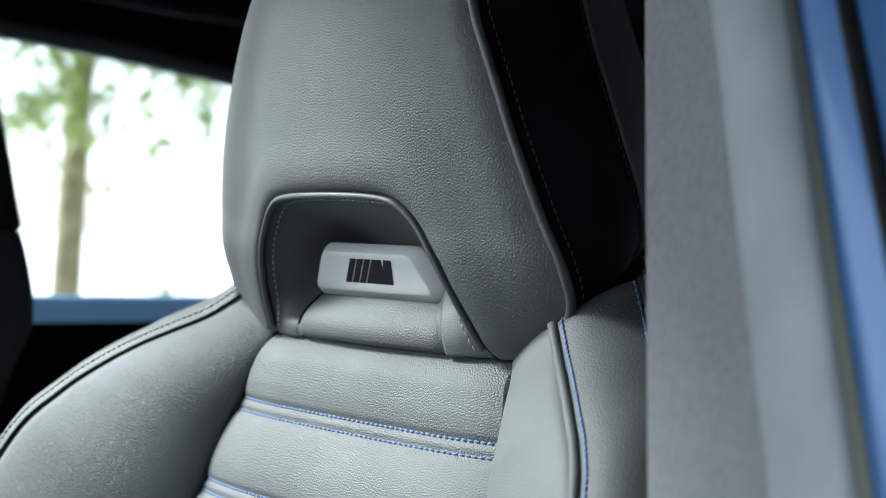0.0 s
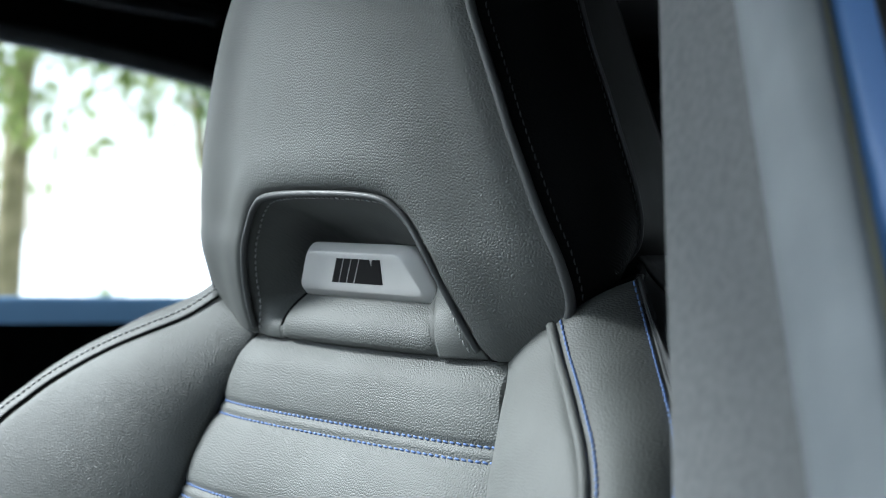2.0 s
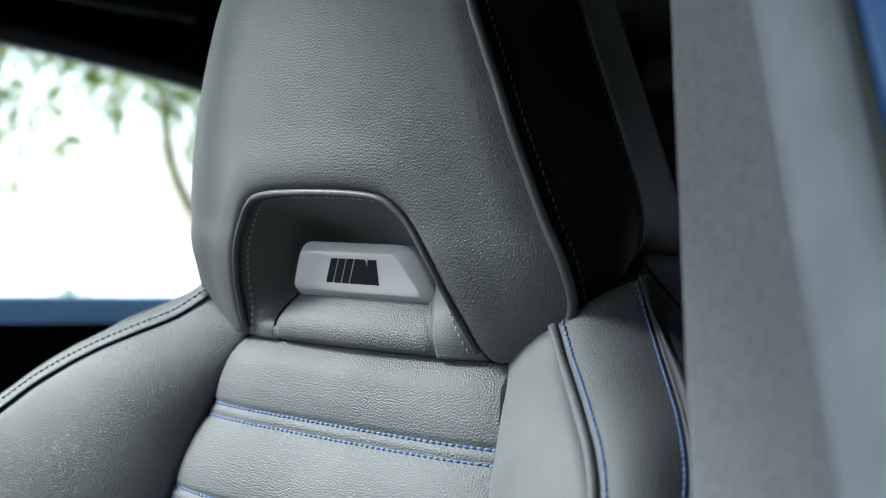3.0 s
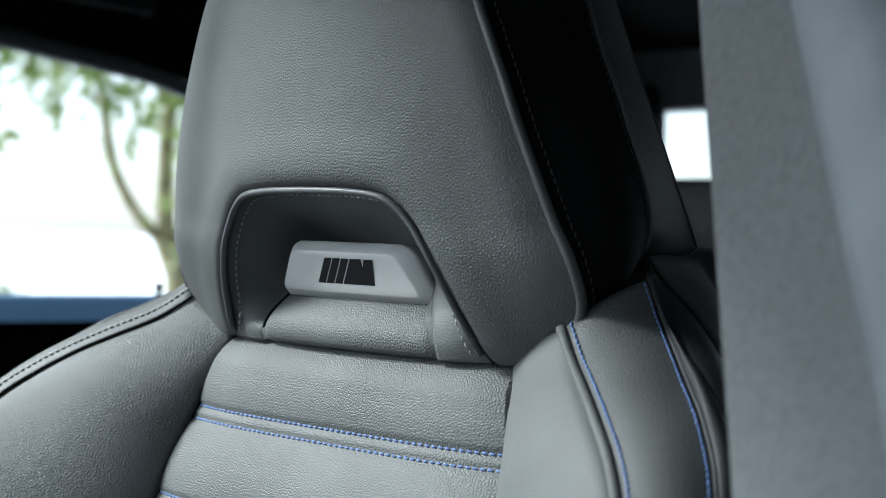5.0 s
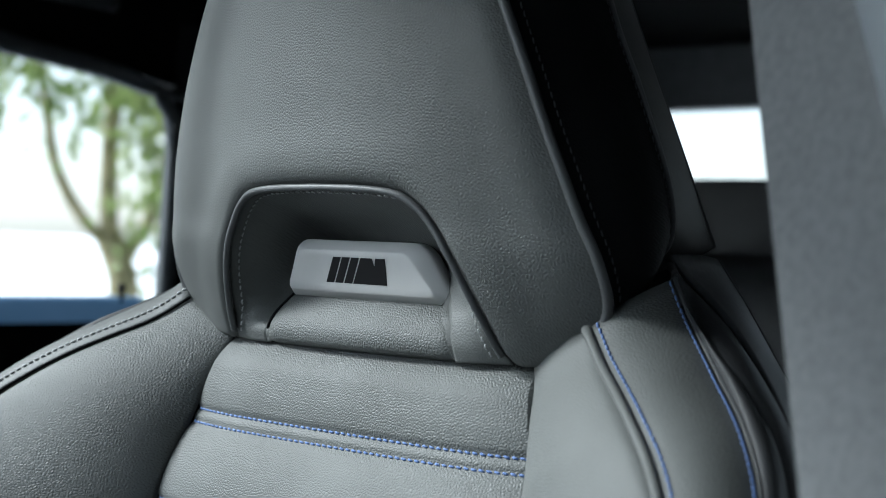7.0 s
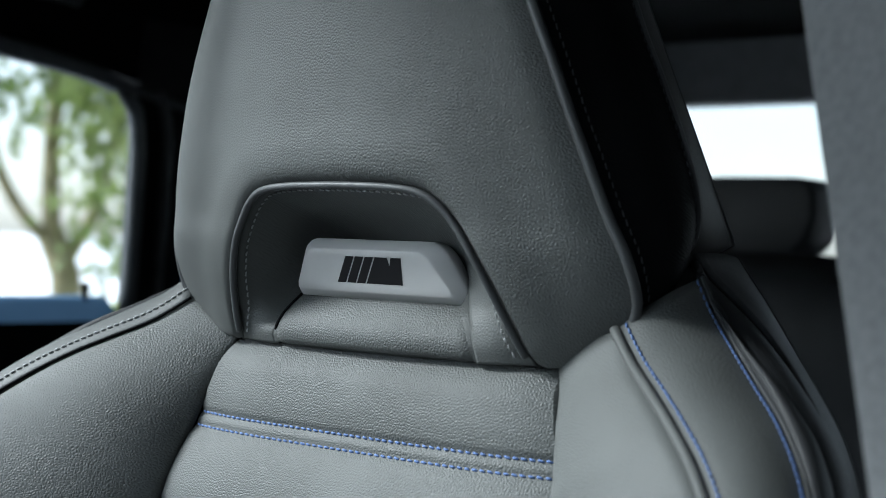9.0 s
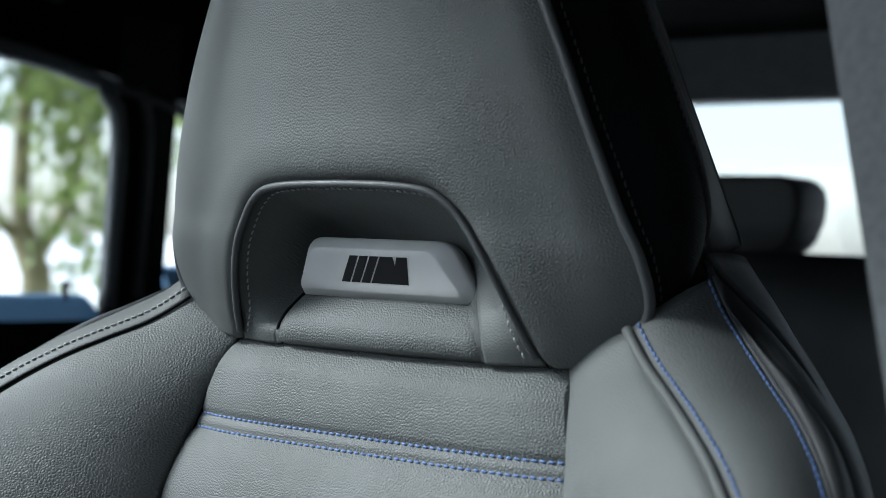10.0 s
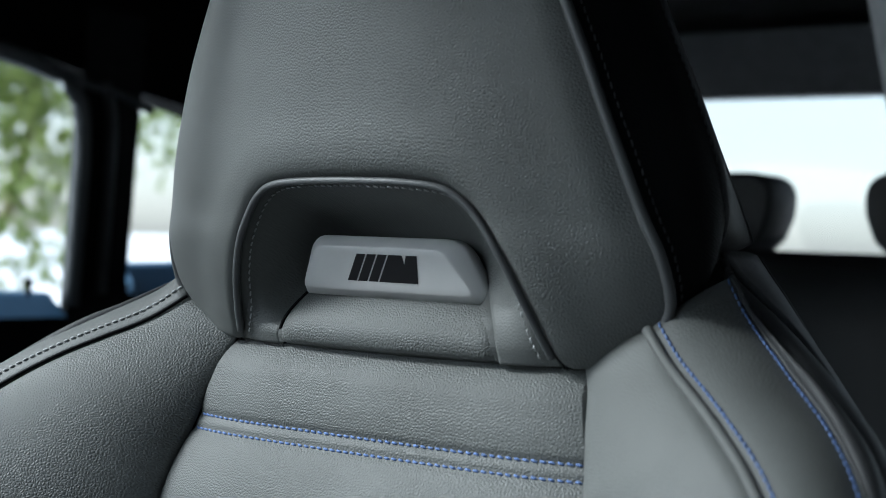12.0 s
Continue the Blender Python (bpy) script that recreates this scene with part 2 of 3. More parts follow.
def stitches(line, pitch, length, radius, lift=(0, 0, 0)):
    """A row of short rounded threads along a line, each dipping into the hide at its ends."""
    total = sum((b - a).length for a, b in zip(line, line[1:]))
    count = max(2, int(total / pitch))
    pts = curve_points(line, count * 4 + 1)
    bm = bmesh.new()
    up = Vector((0.05, -1.0, 0.15)).normalized()
    for k in range(count):
        c = pts[k * 4 + 2]
        d = (pts[k * 4 + 3] - pts[k * 4 + 1]).normalized()
        s = d.cross(up).normalized()
        n = s.cross(d).normalized()
        d = (d + s * 0.16 * random.uniform(0.6, 1.4)).normalized()
        half = length / 2 * random.uniform(0.92, 1.05)
        rings = []
        for t, r, h in ((-1, 0.35, -0.5), (-0.7, 0.9, 0.1), (0, 1.0, 0.35), (0.7, 0.9, 0.1), (1, 0.35, -0.5)):
            m = c + d * (half * t) + n * (radius * h) + Vector(lift)
            rings.append([bm.verts.new(m + radius * r * (math.cos(a) * s + math.sin(a) * n))
                          for a in (math.pi * j / 3 for j in range(6))])
        for a, b in zip(rings, rings[1:]):
            for j in range(6):
                bm.faces.new((a[j], a[(j + 1) % 6], b[(j + 1) % 6], b[j]))
        bm.faces.new(rings[0][::-1])
        bm.faces.new(rings[-1])
    return bm


def box(x0, x1, y0, y1, z0, z1, bevel=0.0, segments=3):
    bm = bmesh.new()
    bmesh.ops.create_cube(bm, size=1, matrix=Matrix.LocRotScale(((x0 + x1) / 2, (y0 + y1) / 2, (z0 + z1) / 2), None,
                                                               (x1 - x0, y1 - y0, z1 - z0)))
    if bevel:
        bmesh.ops.bevel(bm, geom=bm.edges[:], offset=bevel, segments=segments, affect="EDGES", profile=0.5)
    return bm


def prism(outline, depth, axis="y"):
    """A closed outline of (a, b) pairs pushed out from depth[0] to depth[1] along an axis."""
    bm = bmesh.new()
    def at(a, b, d):
        return (a, d, b) if axis == "y" else (d, a, b) if axis == "x" else (a, b, d)
    f = [bm.verts.new(at(a, b, depth[0])) for a, b in outline]
    k = [bm.verts.new(at(a, b, depth[1])) for a, b in outline]
    bm.faces.new(f)
    bm.faces.new(k[::-1])
    for i in range(len(f)):
        j = (i + 1) % len(f)
        bm.faces.new((f[j], f[i], k[i], k[j]))
    return bm


CORE = Vector((0, 0.10, 0.92))


def mesh_object(name, bm, mat, smooth=True, thick=0.0, toward=None):
    bmesh.ops.recalc_face_normals(bm, faces=bm.faces[:])
    if thick:
        # an open sheet shows its face away from the seat's core, and grows thick behind it
        if sum(f.normal.dot(toward or f.calc_center_median() - CORE) * f.calc_area() for f in bm.faces) < 0:
            bmesh.ops.reverse_faces(bm, faces=bm.faces[:])
    me = bpy.data.meshes.new(name)
    bm.to_mesh(me)
    bm.free()
    me.materials.append(mat)
    if smooth:
        me.shade_smooth()
    ob = new(name, me)
    if thick:
        s = ob.modifiers.new("thickness", "SOLIDIFY")
        s.thickness, s.offset = thick, -1.0
    return ob


def part(name, bm, mat, parent, label="", smooth=True, thick=0.0, toward=None):
    ob = mesh_object(name, bm, mat, smooth, thick, toward)
    ob.parent = parent
    if label:
        ob["label"] = label
    if name == "thread":
        ob["kind"] = "stuff"
    return ob


def thing(name, label, category, group="", at=(0, 0, 0)):
    ob = new(name)
    ob.location = at
    ob.empty_display_size = 0.1
    return tagged(ob, label, category, group)


def structure(name, bm, mat, label, smooth=False, thick=0.0):
    return tagged(mesh_object(name, bm, mat, smooth, thick), label, kind="structure")


def smooth_step(x, xs, ys):
    """Cubic interpolation of a table, flat beyond its ends."""
    if x <= xs[0]:
        return ys[0]
    if x >= xs[-1]:
        return ys[-1]
    k = max(i for i in range(len(xs) - 1) if xs[i] <= x)
    h = xs[k + 1] - xs[k]
    def slope(i):
        if i == 0 or i == len(xs) - 1:
            j = min(max(i, 1), len(xs) - 1)
            return (ys[j] - ys[j - 1]) / (xs[j] - xs[j - 1])
        return (ys[i + 1] - ys[i - 1]) / (xs[i + 1] - xs[i - 1])
    t = (x - xs[k]) / h
    return ((2 * t ** 3 - 3 * t * t + 1) * ys[k] + (t ** 3 - 2 * t * t + t) * h * slope(k)
            + (3 * t * t - 2 * t ** 3) * ys[k + 1] + (t ** 3 - t * t) * h * slope(k + 1))


# ---- front seat ----
# The seat faces -y; x = 0 is its middle plane.
HEAD_Z = (0.940, 0.948, 0.967, 0.985, 1.003, 1.017, 1.032, 1.060, 1.100, 1.140, 1.180, 1.215)
HEAD_Y = (-0.009, -0.0145, -0.024, -0.031, -0.0358, -0.0372, -0.0392, -0.0415, -0.0415, -0.038, -0.027, -0.008)


def head_face(x, z):
    """The headrest's padded front: leaning forward with height and bowed across."""
    return smooth_step(z, HEAD_Z, HEAD_Y) + 1.37 * x * x


RECESS_HALF = [(0.1015, 0.949), (0.0982, 0.958), (0.0954, 0.967), (0.0890, 0.9855), (0.0812, 1.003),
               (0.0720, 1.0175), (0.0640, 1.0255), (0.0530, 1.0310), (0.0320, 1.0332), (0, 1.0338)]
HEAD_HALF = [(0.1035, 0.948), (0.124, 0.951), (0.1425, 0.962), (0.1545, 0.978), (0.1535, 1.000), (0.1460, 1.0205),
             (0.1385, 1.044), (0.1310, 1.065), (0.1225, 1.089), (0.1140, 1.110), (0.1050, 1.132), (0.094, 1.165),
             (0.082, 1.192), (0.055, 1.210), (0, 1.214)]
BACK_HALF = [(0.095, 0.050, 0.972), (0.125, 0.052, 0.985), (0.1500, 0.0560, 1.006), (0.1570, 0.0540, 1.020), (0.1575, 0.0495, 1.037),
             (0.1550, 0.0450, 1.053), (0.1490, 0.0418, 1.072), (0.1404, 0.0415, 1.092), (0.1310, 0.0412, 1.112),
             (0.1225, 0.0415, 1.133), (0.108, 0.044, 1.170), (0.092, 0.049, 1.200), (0.058, 0.055, 1.219), (0, 0.056, 1.223)]
SHELL_HALF = [(0.100, 0.118, 0.998), (0.1300, 0.1170, 1.0050), (0.1405, 0.1156, 1.0090), (0.1442, 0.1150, 1.0110), (0.1432, 0.1148, 1.0145),
              (0.1380, 0.1145, 1.0262), (0.1324, 0.1140, 1.0393), (0.1220, 0.1135, 1.0635), (0.1116, 0.1130, 1.0876), (0.099, 0.112, 1.117),
              (0.085, 0.111, 1.150), (0.070, 0.110, 1.182), (0.045, 0.109, 1.200), (0, 0.108, 1.203)]
N = 161


def ramp(x, a, b):
    t = min(1.0, max(0.0, (x - a) / (b - a)))
    return t * t * (3 - 2 * t)


def flat_loop(half, lean=0.0):
    """A symmetric line on the padded front; the upper headrest leans a hair towards the cabin's middle."""
    loop = whole_loop(curve_points([(x, head_face(x, z), z) for x, z in half], (N + 1) // 2))
    return [Vector((p.x - lean * ramp(p.z, 0.97, 1.05), p.y, p.z)) for p in loop]


def build_headrest(seat):
    inner, outer = flat_loop(RECESS_HALF), flat_loop(HEAD_HALF, 0.0012)
    rows, n = [], 34
    for k in range(n + 1):
        t = k / n
        row = []
        for p, q in zip(inner, outer):
            m = p.lerp(q, t)
            span = (q - p).length + 1e-6
            d_in, d_out = t * span, (1 - t) * span
            y = head_face(m.x, m.z) + 0.0045 * max(0, 1 - d_in / 0.007) ** 2 + 0.004 * max(0, 1 - d_out / (0.008 + 0.024 * ramp(m.x, 0.0, 0.06))) ** 2
            y -= 0.0014 * math.exp(-((d_in - 0.016) / 0.012) ** 2) + (0.0074 * math.exp(-((d_out - 0.017) / 0.027) ** 2) if m.x < 0 else 0.0012 * math.exp(-((d_out - 0.014) / 0.012) ** 2)) * ramp(abs(m.x), 0.0, 0.05) * ramp(m.z, 0.952, 1.015)
            row.append(Vector((m.x, y, m.z)))
        rows.append(row)
    head = part("headrest", grid(rows), LEATHER_HEAD, seat, "padded pebbled leather headrest front", thick=0.003)
    back = whole_loop(curve_points(BACK_HALF, (N + 1) // 2))
    shell = whole_loop(curve_points(SHELL_HALF, (N + 1) // 2))
    edge = [Vector((p.x, p.y + 0.003, p.z)) for p in outer]
    def outward(p, s):
        return Vector((p.x, 0, (p.z - 1.06) * 0.8)).normalized()
    part("side_panel", grid(loft_rows(edge, back, 16, 0.008, outward)), LEATHER_SHADED, head, "leather side of the headrest, its shade put into the colour", thick=0.003)
    part("back_shell", grid(loft_rows([p + Vector((0, 0.001, 0)) - outward(p, 0) * 0.003 for p in back], shell, 12, 0.0015, outward)),
         SHELL_BACK, head, "black grained plastic back shell", thick=0.003)
    cap = loft_rows(shell, [Vector((p.x * 0.2, 0.135, 1.08 + (p.z - 1.08) * 0.2)) for p in shell], 8, 0.006, lambda p, s: (0, 1, 0))
    part("back_cover", grid(cap), SHELL_BACK, head, thick=0.003)
    part("shell_edge", tube(shell[2:-2], 0.0007, 6), SHELL_GREY, head, "thin grey edge of the plastic shell")
    part("piping", tube([Vector((p.x * 1.004, p.y + 0.0015, p.z)) for p in outer[6:-6]], 0.0027, 8), PIPING, head, "raised leather piping")
    side_line = on_loft(edge, back, 0.0062, 0.008, outward, 0.0003)
    part("thread", stitches(side_line[8:-8], 0.0046, 0.0034, 0.00045), THREAD_DARK, head, "fine dark grey stitching")
    rear_line = on_loft(edge, back, 0.0035, 0.008, outward, 0.0003, True)
    part("thread", stitches(rear_line[4:-4], 0.0046, 0.0034, 0.00045), THREAD_DARK, head, "fine dark grey stitching")
    part("rear_seam", tube([b + outward(b, 0) * 0.0006 for b in back[2:-2]], 0.0014, 6), PIPING, head)
    return inner


POCKET_NEAR = [(0.0712, -0.0040, 0.9480), (0.0700, -0.0065, 0.957), (0.0665, -0.0045, 0.968), (0.0600, 0.002, 0.977), (0.0520, 0.011, 0.990),
               (0.0440, 0.015, 0.9995), (0.0280, 0.017, 1.0020), (0, 0.022, 1.0035)]
POCKET_FAR = [(-0.0712, -0.0020, 0.9480), (-0.0700, -0.0030, 0.957), (-0.0660, 0.014, 0.968), (-0.0590, 0.034, 0.979), (-0.0520, 0.047, 0.992),
              (-0.0440, 0.044, 1.0010), (-0.0280, 0.034, 1.0030), (0, 0.022, 1.0035)]


def build_recess(seat, inner):
    rim = [Vector((p.x, p.y + 0.0042, p.z)) for p in inner]
    n = (N + 1) // 2
    pocket = [*curve_points(POCKET_NEAR, n), *curve_points(POCKET_FAR, n)[-2::-1]]   # deeper towards the cabin's middle
    def inward(p, s):
        d = Vector((p.x * 1.2, 0, p.z - 0.965)).normalized()
        fade = min(1.0, min(s, 1 - s) / 0.12) ** 1.5
        return (d * 0.75 + Vector((0, 0.66, 0))) * fade - Vector((0, 0.35, 0)) * (1 - fade)
    depth = loft_rows(rim, pocket, 18, 0.0040, inward, 0.60)
    lining = part("recess_lining", grid(depth), LEATHER_SMOOTH, seat, "leather-lined hollow under the headrest", thick=0.002, toward=Vector((0, -1, 0)))
    part("recess_piping", tube([Vector((p.x * 0.995, p.y + 0.0016, p.z - 0.0006)) for p in inner[3:-3]], 0.0020, 8), PIPING, lining,
         "leather piping round the hollow")
    line = [p + (q - p).normalized() * 0.0072 + Vector((-0.5 * p.x, -0.6, 1.0 - p.z)).normalized() * 0.0016 for p, q in zip(depth[0], depth[3])]
    part("thread", stitches(line[2:-2], 0.0042, 0.0031, 0.0005), THREAD_GREY, lining, "stitching coloured pale grey")
    closing = [[Vector((p.x * k, p.y + 0.030 * (1 - k), 0.97 + (p.z - 0.97) * k)) for p in pocket] for k in (1, 0.7, 0.4, 0.05)]
    part("recess_back", grid(closing), LEATHER_SMOOTH, lining, thick=0.002, toward=Vector((0, -1, 0)))
    rows = []
    for k in range(21):
        t = k / 20
        z = 0.9475 + 0.0280 * t
        half = 0.0714 - 0.0085 * t ** 1.6
        y0 = -0.0020 + 0.0050 * t - 0.0090 * math.sin(math.pi * min(1, 0.12 + 0.88 * t) ** 0.9) + 0.006 * max(0, (0.12 - t) / 0.12) ** 2
        row = []
        for i in range(49):
            u = i / 24 - 1
            end = max(0, (abs(u) - 0.86) / 0.14)
            row.append(Vector((half * u, y0 + 0.0038 * end ** 2 + 0.0035 * u * u, z)))
        rows.append(row)
    pad = part("recess_pad", grid(rows), LEATHER, seat, "rolled leather pad below the metal plate", thick=0.002, toward=Vector((0, -1, 0)))
    # dark tubes stand for the shade in the pad's end seams
    for side in (0, -1):
        part("pad_seam", tube([r[side] + Vector((0, -0.0008, 0)) for r in rows], 0.0010, 6), LEATHER_SHADED, pad)


def build_plate(seat):
    """A bevelled metal plate with cut-in slanted black bars; its face tips forward at the top."""
    def outline(grow, y_shift):
        z_low, z_top = 0.9735 - grow, 1.0065 + grow
        pts = [(-0.0650 - grow, z_low), (0.0600 + grow * 1.6, z_low), (0.0425 + grow * 1.6, z_top), (-0.0530 - grow, z_top)]
        loop = []
        r = 0.0100 + max(grow, -0.004)
        for i, p in enumerate(pts):
            a, b = Vector(pts[i - 1]) - Vector(p), Vector(pts[(i + 1) % 4]) - Vector(p)
            a, b = a.normalized() * r, b.normalized() * r
            for k in range(7):
                t = k / 6
                loop.append(Vector(p) + a * (1 - t) ** 2 + b * t ** 2)
        return [Vector((q.x, plate_y(q.x, q.y) + y_shift, q.y)) for q in loop]
    def plate_y(x, z):
        return 0.0020 - 0.24 * (z - 0.9765)
    bm = bmesh.new()
    rings = [[bm.verts.new(p) for p in outline(g, y)] for g, y in
             ((0.0, 0.014), (0.0002, 0.0072), (-0.0004, 0.0060), (-0.0012, 0.0050), (-0.0048, 0.0008), (-0.0053, 0.0003), (-0.0060, 0.0))]
    for a, b in zip(rings, rings[1:]):
        for i in range(len(a)):
            j = (i + 1) % len(a)
            bm.faces.new((a[i], a[j], b[j], b[i]))
    face = outline(-0.0060, 0.0)
    for k in (0.75, 0.5, 0.25):
        ring = [bm.verts.new((p.x * k, plate_y(p.x * k, 0.9915 + (p.z - 0.9915) * k), 0.9915 + (p.z - 0.9915) * k)) for p in face]
        for i in range(len(ring)):
            j = (i + 1) % len(ring)
            bm.faces.new((rings[-1][i], rings[-1][j], ring[j], ring[i]))
        rings.append(ring)
    bm.faces.new(rings[-1])
    bm.faces.new(rings[0][::-1])
    plate = part("badge_plate", bm, PLATE, seat, "satin silver metal plate with bevelled rim")
    def slab(corners):
        b = bmesh.new()
        f = [b.verts.new((x, plate_y(x, z) - 0.0004, z)) for x, z in corners]
        k = [b.verts.new((x, plate_y(x, z) + 0.001, z)) for x, z in corners]
        b.faces.new(f)
        b.faces.new(k[::-1])
        for i in range(len(f)):
            j = (i + 1) % len(f)
            b.faces.new((f[j], f[i], k[i], k[j]))
        return b
    z0, z1, lean = 0.9838, 0.9977, 0.0078
    for k in range(3):
        x = -0.0274 + 0.0069 * k
        part("emblem_bar", slab([(x, z0), (x + 0.0056, z0), (x + 0.0056 + lean, z1), (x + lean, z1)]), EMBLEM, plate,
             "slanted black inlaid bar", smooth=False)
    x = -0.0067
    part("emblem_block", slab([(x, z0), (0.0178, z0), (0.0186, z1), (0.0120, z1), (0.0104, z1 - 0.0048), (0.0092, z1), (x + lean, z1)]), EMBLEM, plate,
         "black inlaid block with a notched top", smooth=False)


PANEL_Z = (0.45, 0.50, 0.70, 0.80, 0.853, 0.890, 0.906, 0.920, 0.9405, 0.951)
PANEL_W = (0.157, 0.155, 0.150, 0.142, 0.134, 0.1265, 0.1230, 0.1195, 0.1140, 0.1115)
PANEL_Y = (-0.17, -0.150, -0.083, -0.048, -0.030, -0.0165, -0.0105, -0.0065, 0.000, 0.0045)
SEAM_Z = [0.9025 - 0.0515 * k for k in range(9)]


def panel_point(u, z):
    w, y = smooth_step(z, PANEL_Z, PANEL_W), smooth_step(z, PANEL_Z, PANEL_Y)
    y -= 0.0080 * (1 - abs(u) ** 5) + 0.0025 * (1 - u * u)
    y += 0.35 * max(0, abs(u) - 1)
    near = min(abs(z - s) for s in SEAM_Z)
    for s in SEAM_Z:
        for e in (-0.0037, 0.0037):
            y += 0.0016 * math.exp(-((z - s - e) / 0.0022) ** 2)
    y += 0.0032 * math.exp(-(near / 0.013) ** 2)
    y += 0.012 * max(0, (z - 0.931) / 0.021) ** 2
    return Vector((w * u, y, z))


def build_back(seat):
    zs = [0.953 - 0.0013 * k for k in range(124)]
    zs += [zs[-1] - 0.004 * k for k in range(1, 82)]
    us = [-1.04, *(math.sin(math.pi / 2 * (k / 30 - 1)) for k in range(61)), 1.04]
    panel = part("centre_panel", grid([[panel_point(u, z) for u in us] for z in zs]), LEATHER, seat,
                 "pebbled leather centre panel with cross seams", thick=0.003)
    for s in SEAM_Z[:6]:
        for e in (-0.0037, 0.0037):
            line = [panel_point(-0.985 + 1.97 * k / 60, s + e) + Vector((0, -0.0003, 0)) for k in range(61)]
            part("thread", stitches(line, 0.0043, 0.0035, 0.00066), THREAD_BLUE, panel, "raised blue stitching")
    seam = [(0.1095, 0.0095, 0.953), (0.1150, 0.004, 0.938), (0.1195, -0.0035, 0.920), (0.1265, -0.0135, 0.890), (0.134, -0.0265, 0.853),
            (0.142, -0.0445, 0.80), (0.150, -0.080, 0.70), (0.155, -0.147, 0.50), (0.157, -0.167, 0.45)]
    front = [(0.1460, 0.0030, 0.9690), (0.1640, -0.010, 0.955), (0.184, -0.0255, 0.944), (0.203, -0.0405, 0.933), (0.224, -0.057, 0.918),
             (0.242, -0.075, 0.900), (0.259, -0.100, 0.870), (0.272, -0.135, 0.80), (0.280, -0.175, 0.70), (0.285, -0.24, 0.50), (0.285, -0.255, 0.45)]
    outer = [(0.1670, 0.0420, 0.9945), (0.181, 0.034, 0.9774), (0.2135, 0.007, 0.9544), (0.2440, -0.020, 0.9342), (0.267, -0.045, 0.910),
             (0.282, -0.075, 0.880), (0.296, -0.120, 0.80), (0.300, -0.160, 0.70), (0.302, -0.22, 0.50), (0.302, -0.235, 0.45)]
    groove = [(0.1640, 0.0500, 0.9985), (0.1690, 0.0420, 0.9894), (0.1888, 0.0280, 0.9777), (0.2088, 0.0140, 0.9668), (0.2271, 0.0000, 0.9579),
              (0.2440, -0.010, 0.9458), (0.2610, -0.022, 0.9314), (0.275, -0.036, 0.910), (0.286, -0.060, 0.875), (0.298, -0.110, 0.80),
              (0.302, -0.150, 0.70), (0.304, -0.21, 0.50), (0.304, -0.225, 0.45)]
    fold = [(0.1574, 0.0550, 1.0059), (0.1605, 0.0620, 0.9972), (0.1732, 0.0660, 0.9848), (0.1897, 0.0600, 0.9734), (0.2078, 0.0500, 0.9592),
            (0.2230, 0.040, 0.946), (0.240, 0.026, 0.930), (0.258, 0.008, 0.908), (0.272, -0.015, 0.875), (0.289, -0.066, 0.80),
            (0.296, -0.106, 0.70), (0.299, -0.17, 0.50), (0.299, -0.185, 0.45)]
    rim = [(0.1484, 0.1120, 1.0044), (0.1560, 0.1118, 0.9945), (0.1670, 0.1110, 0.9809), (0.1857, 0.1080, 0.9563), (0.1998, 0.1040, 0.9388),
           (0.2207, 0.092, 0.9145), (0.242, 0.066, 0.880), (0.262, 0.030, 0.80), (0.268, -0.01, 0.70), (0.270, -0.08, 0.50), (0.270, -0.10, 0.45)]
    for side in (1, -1):
        def line(pts, n=101):
            return [Vector((p.x * side, p.y, p.z)) for p in curve_points(pts, n)]
        a, b, c, d, f, e = (line(q) for q in (seam, front, outer, groove, fold, rim))
        def forward(p, s):
            return Vector((-0.25 * side, -0.85, 0.30)).normalized() * min(1.0, 0.12 + s / 0.16)
        rows = loft_rows(a, b, 40, 0.0145, forward, 0.45, 0.62)
        for row in rows:          # the hide tucks in under the seam roll
            for i, p in enumerate(row):
                tuck = max(0.0, 1 - (p - b[i]).length / 0.0075)
                row[i] = p - forward(p, i / 100) * (0.0034 * tuck ** 1.5)
        face = part("bolster", grid(rows), LEATHER if side < 0 else LEATHER_SMOOTH, seat, "padded leather side bolster", thick=0.003)
        def sideways(p, s):
            return Vector((0.62 * side, -0.6, 0.5)).normalized()
        part("bolster_side", grid(loft_rows(b, c, 18, 0.0080, sideways, 0.42)), LEATHER_SMOOTH, face, "smooth leather bolster flank", thick=0.003)
        part("bolster_edge", grid(loft_rows(c, [p + Vector((-0.003 * side, 0.004, -0.003)) for p in d], 8, 0.0035, sideways, 0.4)), SHELL_SOFT, face,
             "narrow leather edge behind the outer seam", thick=0.003)
        def back_out(p, s):
            return Vector((0.8 * side, 0.1, 0.5)).normalized()
        def roll_out(p, s):
            return back_out(p, s) * min(1.0, 0.35 + 2.2 * s)
        part("shell_roll", grid(loft_rows([p + Vector((-0.004 * side, 0.003, -0.004)) for p in d], [p + Vector((-0.003 * side, 0.001, -0.003)) for p in f], 12, 0.0085, roll_out, 0.5, 0.6)),
             SHELL_SOFT, face, "soft dark padded roll along the shell", thick=0.003)
        part("seat_shell", grid(loft_rows(f, e, 12, 0.002, back_out)), SHELL_GREY, face, "dark grained plastic seat shell", thick=0.003)
        part("shell_edge", tube(e, 0.0009, 6), SHELL_GREY, face, "thin grey edge of the shell")
        lip = [p + forward(p, 1) * 0.0012 for i, p in enumerate(b)]
        if side > 0:
            part("piping", tube(lip, 0.0026, 8), LEATHER_SMOOTH, face, "raised leather seam roll")
        else:
            part("seam", tube(lip, 0.0009, 8), LEATHER_SHADED, face, "narrow black seam")
